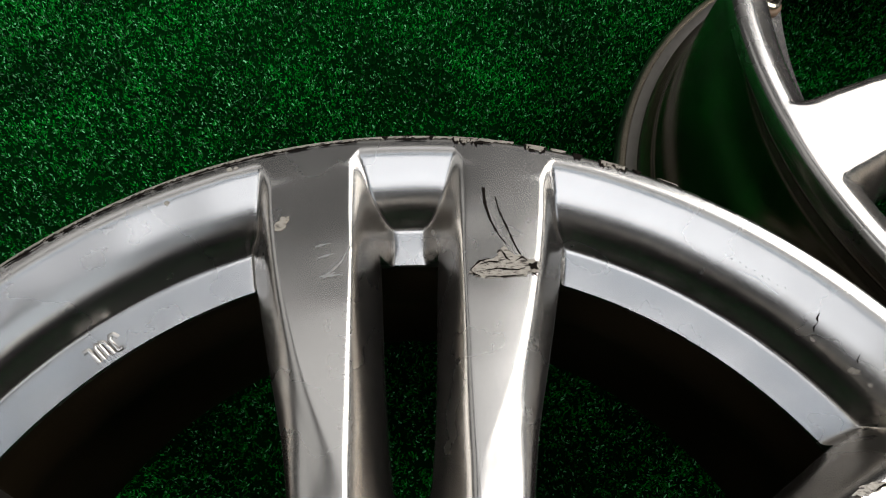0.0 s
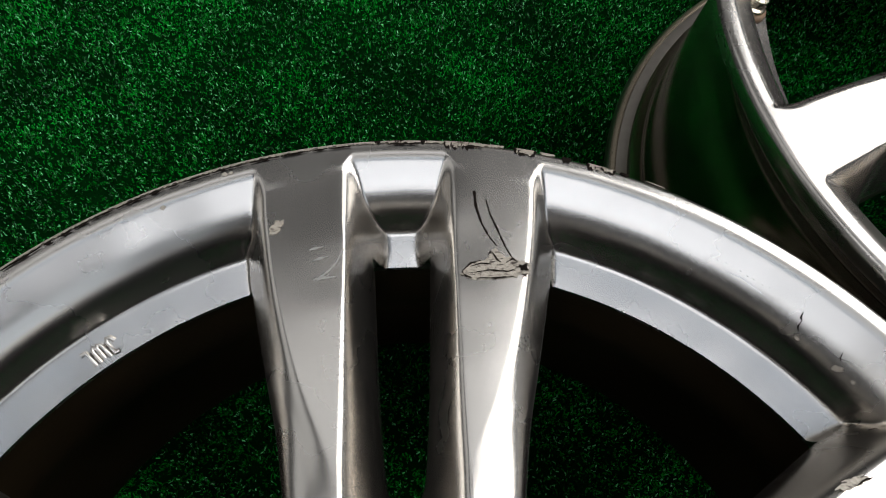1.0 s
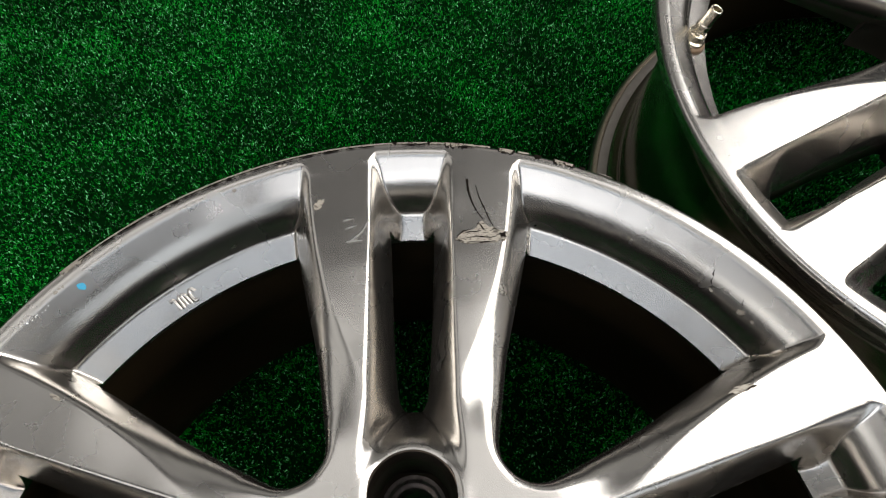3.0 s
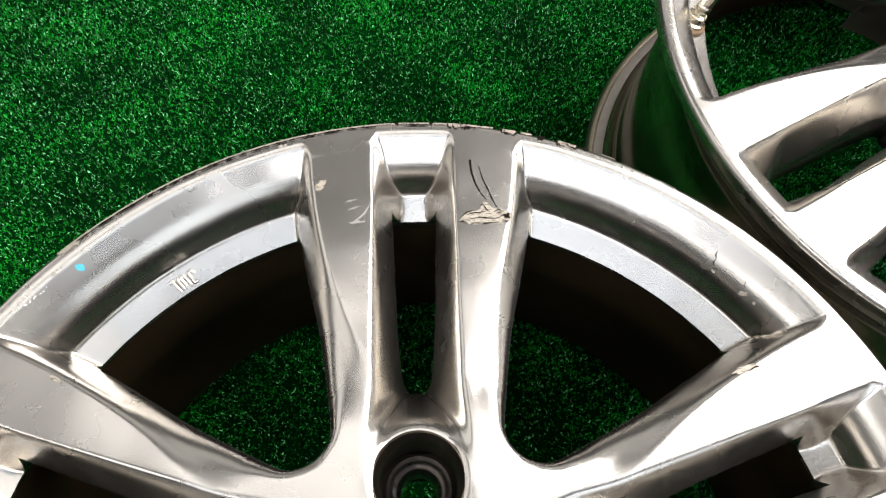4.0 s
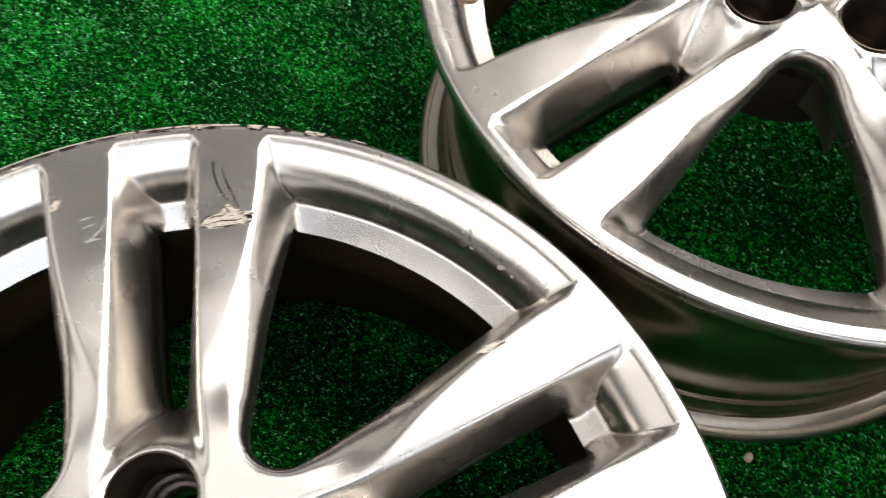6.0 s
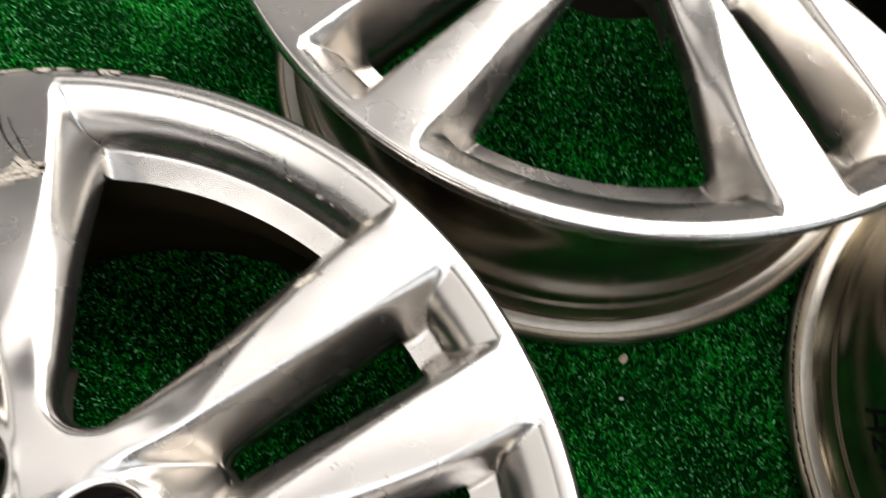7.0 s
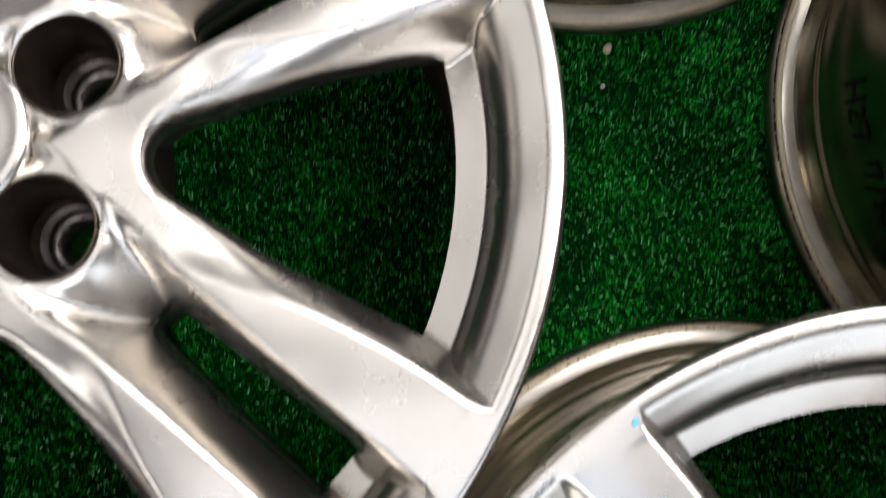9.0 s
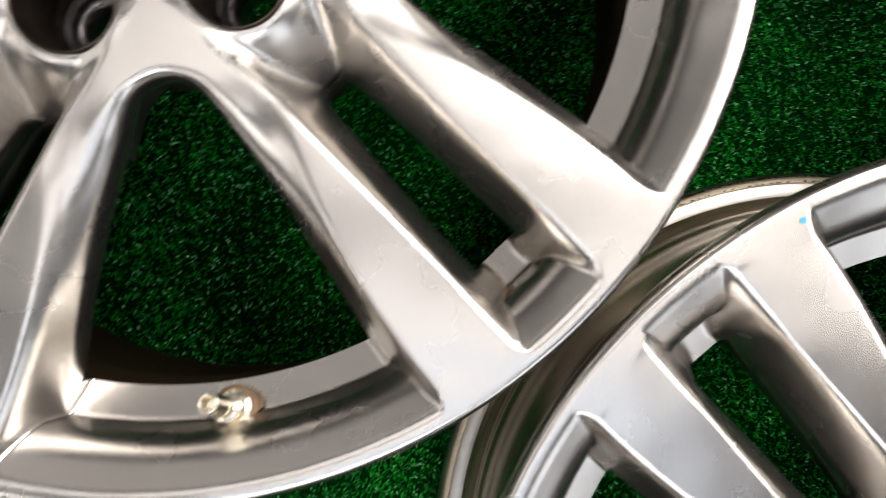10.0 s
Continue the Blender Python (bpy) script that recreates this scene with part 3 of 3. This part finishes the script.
stroke("scratch", [(0.1500, 0.0958), (0.1535, 0.0978), (0.1562, 0.0984)], [0.0003, 0.0009, 0.0004], above(on_face, 0.0003), dark_scuff, wheel, "fine dark scrape line", 31)
patch("paint_chip", blob(-0.1591, 0.1000, 0.0038, 0.0014, -25, 10, 7), on_face, scuff_mat, wheel, "pale chip in the paint", 0.2, 7)
for i, (x, y) in enumerate([(0.1452, 0.0196), (0.1430, 0.0186), (0.1635, 0.0095)]):
    patch("paint_chip", blob(x, y, 0.0013, 0.0006, -60, 8, i + 40), on_face, raw_metal, wheel, "small chip in the paint", 0.2, i)



def on_ledge(x, y):
    return FACE + lip_height(math.hypot(x, y)) + 0.0012


for i, (x, y, a, b, turn) in enumerate([(0.1135, -0.1715, 0.0050, 0.0024, -57), (0.1095, -0.1672, 0.0032, 0.0025, -30)]):
    patch("rust_stain", blob(x, y, a, b, turn, 10, i + 60), on_ledge, rust, wheel, "rusty brown stain in the pocket", 0.15, i)
patch("drip_stain", [(0.0070, -0.1985), (0.0108, -0.2005), (0.0128, -0.2040), (0.0122, -0.2074), (0.0092, -0.2078), (0.0090, -0.2040)], on_ledge, brake_dirt, wheel, "brown drip stain beside the valve", 0.12, 8)
for i, path in enumerate([[(-0.0312, 0.1752), (-0.0280, 0.1772), (-0.0243, 0.1806), (-0.0210, 0.1876)], [(-0.0306, 0.1748), (-0.0262, 0.1772)], [(-0.0340, 0.1872), (-0.0310, 0.1880), (-0.0283, 0.1886)]]):
    stroke("scratch", path, [0.0003, 0.0010, 0.0006, 0.0002], above(on_face, 0.0001), faint_scratch, wheel, "faint pale scratch", 50 + i)
# kerb rash round the outer edge: ragged bare strips with black pits
EDGE = [(0.2331, 0.00025), (0.2345, 0.0000), (0.2357, -0.0016), (0.2363, -0.0034), (0.2364, -0.0060)]


def edge_strip(a0, a1, depth, mat, label, seed, proud=0.00025):
    rng = random.Random(seed)
    n = max(3, int(abs(a1 - a0) / 0.16))
    verts, faces = [], []
    for i in range(n + 1):
        a = radians(a0 + (a1 - a0) * i / n)
        lo = 0.2364 - depth * rng.uniform(0.62, 1.06) * (0.4 if i in (0, n) else 1)
        for k in range(5):
            r, z = EDGE[k]
            if k == 0 or r < lo:
                r, z = lo, lip_height(min(lo, 0.2358)) + 0.0003
            r += proud
            verts.append((r * math.cos(a), r * math.sin(a), FACE + z))
    for i in range(n):
        for k in range(4):
            faces.append((i * 5 + k, i * 5 + k + 1, (i + 1) * 5 + k + 1, (i + 1) * 5 + k))
    return under("kerb_rash", mesh_of("kerb_rash", verts, faces, mat), wheel, label)


edge_strip(136, 80, 0.0031, raw_metal, "bare kerbed strip of the lip", 1, 0.0001)
edge_strip(136.5, 132, 0.0052, raw_metal, "bare kerbed strip of the lip", 2, 0.00015)


def arc_stroke(a0, a1, r, widths, seed):
    n = max(3, int(abs(a1 - a0) * 1.2))
    rng = random.Random(seed)
    path = [(q * math.cos(radians(a)), q * math.sin(radians(a))) for a, q in [(a0 + (a1 - a0) * i / n, r + rng.uniform(-0.0002, 0.0002)) for i in range(n + 1)]]
    return stroke("kerb_scratch", path, widths, above(on_lip, 0.0003), dark_scuff, wheel, "black broken line along the kerbed lip", seed)


a, i = 134.0, 0
while a > 80:
    rng = random.Random(i + 300)
    s = rng.uniform(0.8, 4.0)
    if a > 100 or rng.random() < 0.6:
        arc_stroke(a, a - s, 0.2329, [0.0005, rng.uniform(0.0008, 0.0018), rng.uniform(0.0007, 0.0015), 0.0005], i)
    a -= s + rng.uniform(0.1, 0.5)
    i += 1
for i, (a, s, d, mat) in enumerate([(85.5, 2.4, 0.0052, scuff_mat), (83.0, 1.2, 0.0040, raw_metal), (78.5, 2.0, 0.0045, scuff_mat), (76.0, 1.5, 0.0036, raw_metal), (73.8, 0.9, 0.0062, dark_scuff), (71.2, 2.6, 0.0046, scuff_mat), (70.4, 0.3, 0.0050, dark_scuff),
                                    (68.0, 0.9, 0.0038, dark_scuff), (88.0, 1.0, 0.0036, dark_scuff), (90.5, 1.2, 0.0034, dark_scuff), (92.5, 0.9, 0.0034, dark_scuff), (81.0, 1.4, 0.0030, raw_metal), (65.5, 2.0, 0.0020, raw_metal)]):
    if mat is scuff_mat:
        edge_strip(a + 0.15, a - s - 0.15, d + 0.0004, dark_scuff, "black broken border of a chip", i + 90, 0.00018)
    edge_strip(a, a - s, d, mat, "chipped spot of the kerbed lip", i + 70, 0.00032)

# raised casting mark on the ledge


def mark_strokes(paths, m, radius, mat, parent, name, label, steps=6):
    cu = bpy.data.curves.new(name, "CURVE")
    cu.dimensions, cu.bevel_depth, cu.bevel_resolution = "3D", radius, 2
    for path in paths:
        sp = cu.splines.new("POLY")
        sp.points.add(len(path) - 1)
        for p, (x, y) in zip(sp.points, path):
            p.co = (x * 1.0 - y * 0.15, y * 1.5, 0, 1)
    tmp = new(name, cu)
    me = bpy.data.meshes.new_from_object(tmp)
    bpy.data.objects.remove(tmp)
    me.materials.clear()
    me.materials.append(mat)
    me.polygons.foreach_set("use_smooth", [True] * len(me.polygons))
    return under(name, me, parent, label, m)


MARK = [[(-0.0062, -0.0006), (-0.0056, -0.0020), (-0.0042, -0.0022), (-0.0032, -0.0012), (-0.0032, 0.0022), (-0.0050, 0.0022)], [(-0.0012, 0.0024), (-0.0010, -0.0016), (0.0002, -0.0022), (0.0010, -0.0014), (0.0010, 0.0020)], [(0.0010, -0.0014), (0.0020, -0.0022), (0.0030, -0.0014), (0.0030, 0.0024)],
        [(0.0050, 0.0024), (0.0050, -0.0020), (0.0072, -0.0020)]]
ma = math.degrees(math.atan2(0.1615, -0.1194))
mr = 0.2005
mark_strokes(MARK, pose(mr * math.cos(radians(ma)), mr * math.sin(radians(ma)), FACE + lip_height(mr) + 0.0004, 0, 0, ma - 90) @ pose(0, 0, 0, 19) @ pose(0, 0, 0, 0, 0, 180), 0.0011, silver, wheel, "casting_mark", "raised casting mark of three letters")

# marker writing on the third wheel's barrel: the angle runs along the text, the height up the barrel
R3 = 0.2149


def on_barrel(name, paths, label, width, base_angle, base_z, scale_a=1.0):
    """Strokes of (degrees along, metres up) on the barrel's outside."""
    verts, faces = [], []
    rng = random.Random(5)
    for path in paths:
        pts = []
        for (a, b), (c, d) in zip(path, path[1:]):
            pts += [(a + (c - a) * i / 5, b + (d - b) * i / 5) for i in range(5)]
        pts.append(path[-1])
        start = len(verts)
        for i, (a, z) in enumerate(pts):
            p, q = pts[max(i - 1, 0)], pts[min(i + 1, len(pts) - 1)]
            dx, dz = radians(q[0] - p[0]) * R3, q[1] - p[1]
            g = math.hypot(dx, dz) or 1
            w = width / 2 * rng.uniform(0.8, 1.15)
            for s in (-1, 1):
                an = radians(base_angle + a + math.degrees(-s * dz / g * w / R3))
                zz = base_z + z + s * dx / g * w
                verts.append((0.6605 + R3 * math.cos(an), -0.0834 + R3 * math.sin(an), zz))
            if i:
                b0 = start + 2 * i
                faces.append((b0 - 2, b0 - 1, b0 + 1, b0))
    me = mesh_of(name, verts, faces, black_mark)
    ob = under(name, me, third, label)
    ob.matrix_parent_inverse = third.matrix_basis.inverted()
    return ob


on_barrel("marker_text", [[(0.0, 0.0012), (1.1, 0.0212)], [(3.0, 0.0), (4.0, 0.0195)], [(0.5, 0.0108), (3.5, 0.0092)],
                          [(4.9, 0.0150), (5.6, 0.0172), (6.4, 0.0160), (6.5, 0.0130), (4.6, 0.0035), (4.5, 0.0030), (6.9, 0.0035)],
                          [(7.4, 0.0115), (7.6, 0.0170), (7.6, 0.0170), (10.3, 0.0180), (9.0, 0.0040)]], "black marker date H27", 0.0025, 163.1, 0.0566)
on_barrel("marker_text", [[(0.0, 0.0090), (0.3, 0.0160), (2.6, 0.0165), (1.2, 0.0030)], [(3.2, -0.0010), (5.2, 0.0185)],
                          [(5.6, 0.0120), (6.3, 0.0145), (7.2, 0.0125), (6.6, 0.0090), (7.4, 0.0060), (6.9, 0.0025), (5.9, 0.0030)],
                          [(8.6, 0.0105), (9.5, 0.0100), (10.0, 0.0070), (9.6, 0.0030), (8.7, 0.0025), (8.1, 0.0060), (8.6, 0.0105)], [(12.6, 0.0075), (14.4, 0.0080)]], "black marker date 7/30", 0.0025, 177.6, 0.0595)
fine = []
rng = random.Random(8)
a = 0.0
while a < 20:
    step = rng.uniform(0.25, 0.9)
    up = 0.0004 * math.sin(a)
    fine.append([(a, up), (a + step, up)])
    if a > 12:
        fine.append([(a, up - 0.0007), (a + 0.2, up + 0.0007)])
    a += step + rng.uniform(0.15, 0.5)
on_barrel("print_line", fine, "row of tiny black print", 0.0010, 130.5, 0.0795)

patch("marker_dot", blob(0.2254, -0.1627, 0.0017, 0.0013, 30, 10, 4), lambda x, y: FACE + 0.0004, blue_mark, fourth, "blue marker dot", 0.05).matrix_parent_inverse = fourth.matrix_basis.inverted()

# dark broken lines of dirt in the grooves of two flanges


def dirt_line(thing, cx, cy, start, sweep, radius, gap, seed):
    verts, faces = [], []
    rng = random.Random(seed)
    n = 220
    for i in range(n + 1):
        an = radians(start + sweep * i / n)
        rr, w = radius + rng.uniform(-0.0002, 0.0002), rng.uniform(0.0001, 0.0006)
        for s in (-1, 1):
            r = rr + s * w
            verts.append((cx + r * math.cos(an), cy + r * math.sin(an), tab(r, [0.2330, 0.2348, 0.2365, 0.2380, 0.2393], [0.0157, 0.0151, 0.0145, 0.0134, 0.0119])))
        if i and rng.random() > gap:
            faces.append((2 * i - 2, 2 * i - 1, 2 * i + 1, 2 * i))
    under("dirt_line", mesh_of("dirt_line", verts, faces, dark_scuff), thing, "broken black line of dirt").matrix_parent_inverse = thing.matrix_basis.inverted()


dirt_line(third, 0.6605, -0.0834, 112, 100, 0.2378, 0.14, 2)
dirt_line(fourth, 0.2994, -0.3775, 70, 80, 0.2381, 0.3, 4)
dirt_line(fourth, 0.2994, -0.3775, 75, 70, 0.2345, 0.75, 5)


# ---- crumbs on the turf ----


def crumb(name, x, y, z, size, mat, label, seed):
    rng = random.Random(seed)
    bm = bmesh.new()
    bmesh.ops.create_icosphere(bm, subdivisions=2, radius=1)
    for v in bm.verts:
        v.co *= rng.uniform(0.75, 1.15)
        v.co.x *= size[0]
        v.co.y *= size[1]
        v.co.z *= size[2]
    me = bpy.data.meshes.new(name)
    bm.to_mesh(me)
    bm.free()
    me.materials.append(mat)
    ob = new(name, me)
    ob.matrix_world = pose(x, y, z, 0, 0, seed * 40)
    return tagged(ob, label, "crumb", "crumbs on the turf")


crumb("clay_crumb", 0.3355, 0.0541, 0.003, (0.0038, 0.0032, 0.002), stone_mat, "small tan clay crumb lying on green turf", 1)
crumb("plastic_crumb", 0.3245, 0.0281, 0.004, (0.0010, 0.0018, 0.001), pale_mat, "tiny white plastic crumb lying on green turf", 2)
crumb("plastic_crumb", 0.2817, 0.2603, 0.004, (0.0022, 0.0016, 0.001), pale_mat, "tiny white crumb on turf inside a wheel", 3)

# ---- ground, room ----


def slab(name, size, m, mat, kind="structure", label=""):
    bm = bmesh.new()
    bmesh.ops.create_cube(bm, size=1)
    bmesh.ops.scale(bm, vec=size, verts=bm.verts)
    me = bpy.data.meshes.new(name)
    bm.to_mesh(me)
    bm.free()
    me.materials.append(mat)
    ob = new(name, me)
    ob.matrix_world = m
    return tagged(ob, label, name.split("_")[0], "", kind)


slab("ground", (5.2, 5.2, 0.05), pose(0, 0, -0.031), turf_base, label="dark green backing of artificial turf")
for i, (x, y, sx, sy) in enumerate([(2.5, 0, 0.1, 5.1), (-2.5, 0, 0.1, 5.1), (0, 2.5, 4.9, 0.1), (0, -2.5, 4.9, 0.1)]):
    slab("wall_" + "east west north south".split()[i], (sx, sy, 2.7), pose(x, y, 1.344), plaster, label="plain grey painted wall")
slab("ceiling", (5.1, 5.1, 0.1), pose(0, 0, 2.75), plaster, label="plain grey ceiling")


def turf(name, count, x0, x1, y0, y1, seed, sizes, widths):
    rng = np.random.default_rng(seed)
    # fibres stand in small tufts
    tufts = count // 5
    px = np.repeat(rng.uniform(x0, x1, tufts), 5) + rng.normal(0, 0.0010, tufts * 5)
    py = np.repeat(rng.uniform(y0, y1, tufts), 5) + rng.normal(0, 0.0010, tufts * 5)
    n = len(px)
    az = rng.uniform(0, 2 * np.pi, n)
    lean = np.clip(np.abs(rng.normal(0.55, 0.38, n)), 0, 1.3)
    size, wide = rng.uniform(*sizes, n), rng.uniform(*widths, n)
    d = np.stack([np.cos(az), np.sin(az)], 1)
    twist = az + rng.normal(0, 0.7, n)
    s = np.stack([-np.sin(twist), np.cos(twist)], 1)
    v = np.empty((n, 4, 3))
    low, high = np.stack([px, py], 1), np.stack([px, py], 1) + d * (size * np.sin(lean))[:, None]
    v[:, 0, :2], v[:, 1, :2] = low - s * wide[:, None], low + s * wide[:, None]
    v[:, 2, :2], v[:, 3, :2] = high + s * (wide * 0.7)[:, None], high - s * (wide * 0.7)[:, None]
    v[:, :2, 2] = (-0.0055 + rng.uniform(0, 0.0036, n))[:, None]
    roll = (rng.normal(0, 0.5, n) * wide)[:, None] * np.array([[1, -1]])
    v[:, 2:, 2] = v[:, :2, 2] + (size * np.cos(lean))[:, None] + roll
    me = bpy.data.meshes.new(name)
    me.vertices.add(n * 4)
    me.vertices.foreach_set("co", v.reshape(-1).astype(np.float32))
    me.loops.add(n * 4)
    me.loops.foreach_set("vertex_index", np.arange(n * 4, dtype=np.int32))
    me.polygons.add(n)
    me.polygons.foreach_set("loop_start", np.arange(n, dtype=np.int32) * 4)
    me.update(calc_edges=True)
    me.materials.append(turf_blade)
    return tagged(new(name, me), "short bright green artificial turf fibres", "turf", kind="stuff")


turf("turf_fibres", 1000000, -0.50, 0.66, -0.42, 0.68, 3, (0.0012, 0.0029), (0.00025, 0.00052))
for n, x0, x1, y0, y1, seed in ((75000, -2.45, 2.45, -2.45, -0.42, 4), (75000, -2.45, 2.45, 0.68, 2.45, 5), (35000, -2.45, -0.50, -0.42, 0.68, 6), (32000, 0.66, 2.45, -0.42, 0.68, 7)):
    turf("turf_fibres", n, x0, x1, y0, y1, seed, (0.012, 0.022), (0.0022, 0.0042))
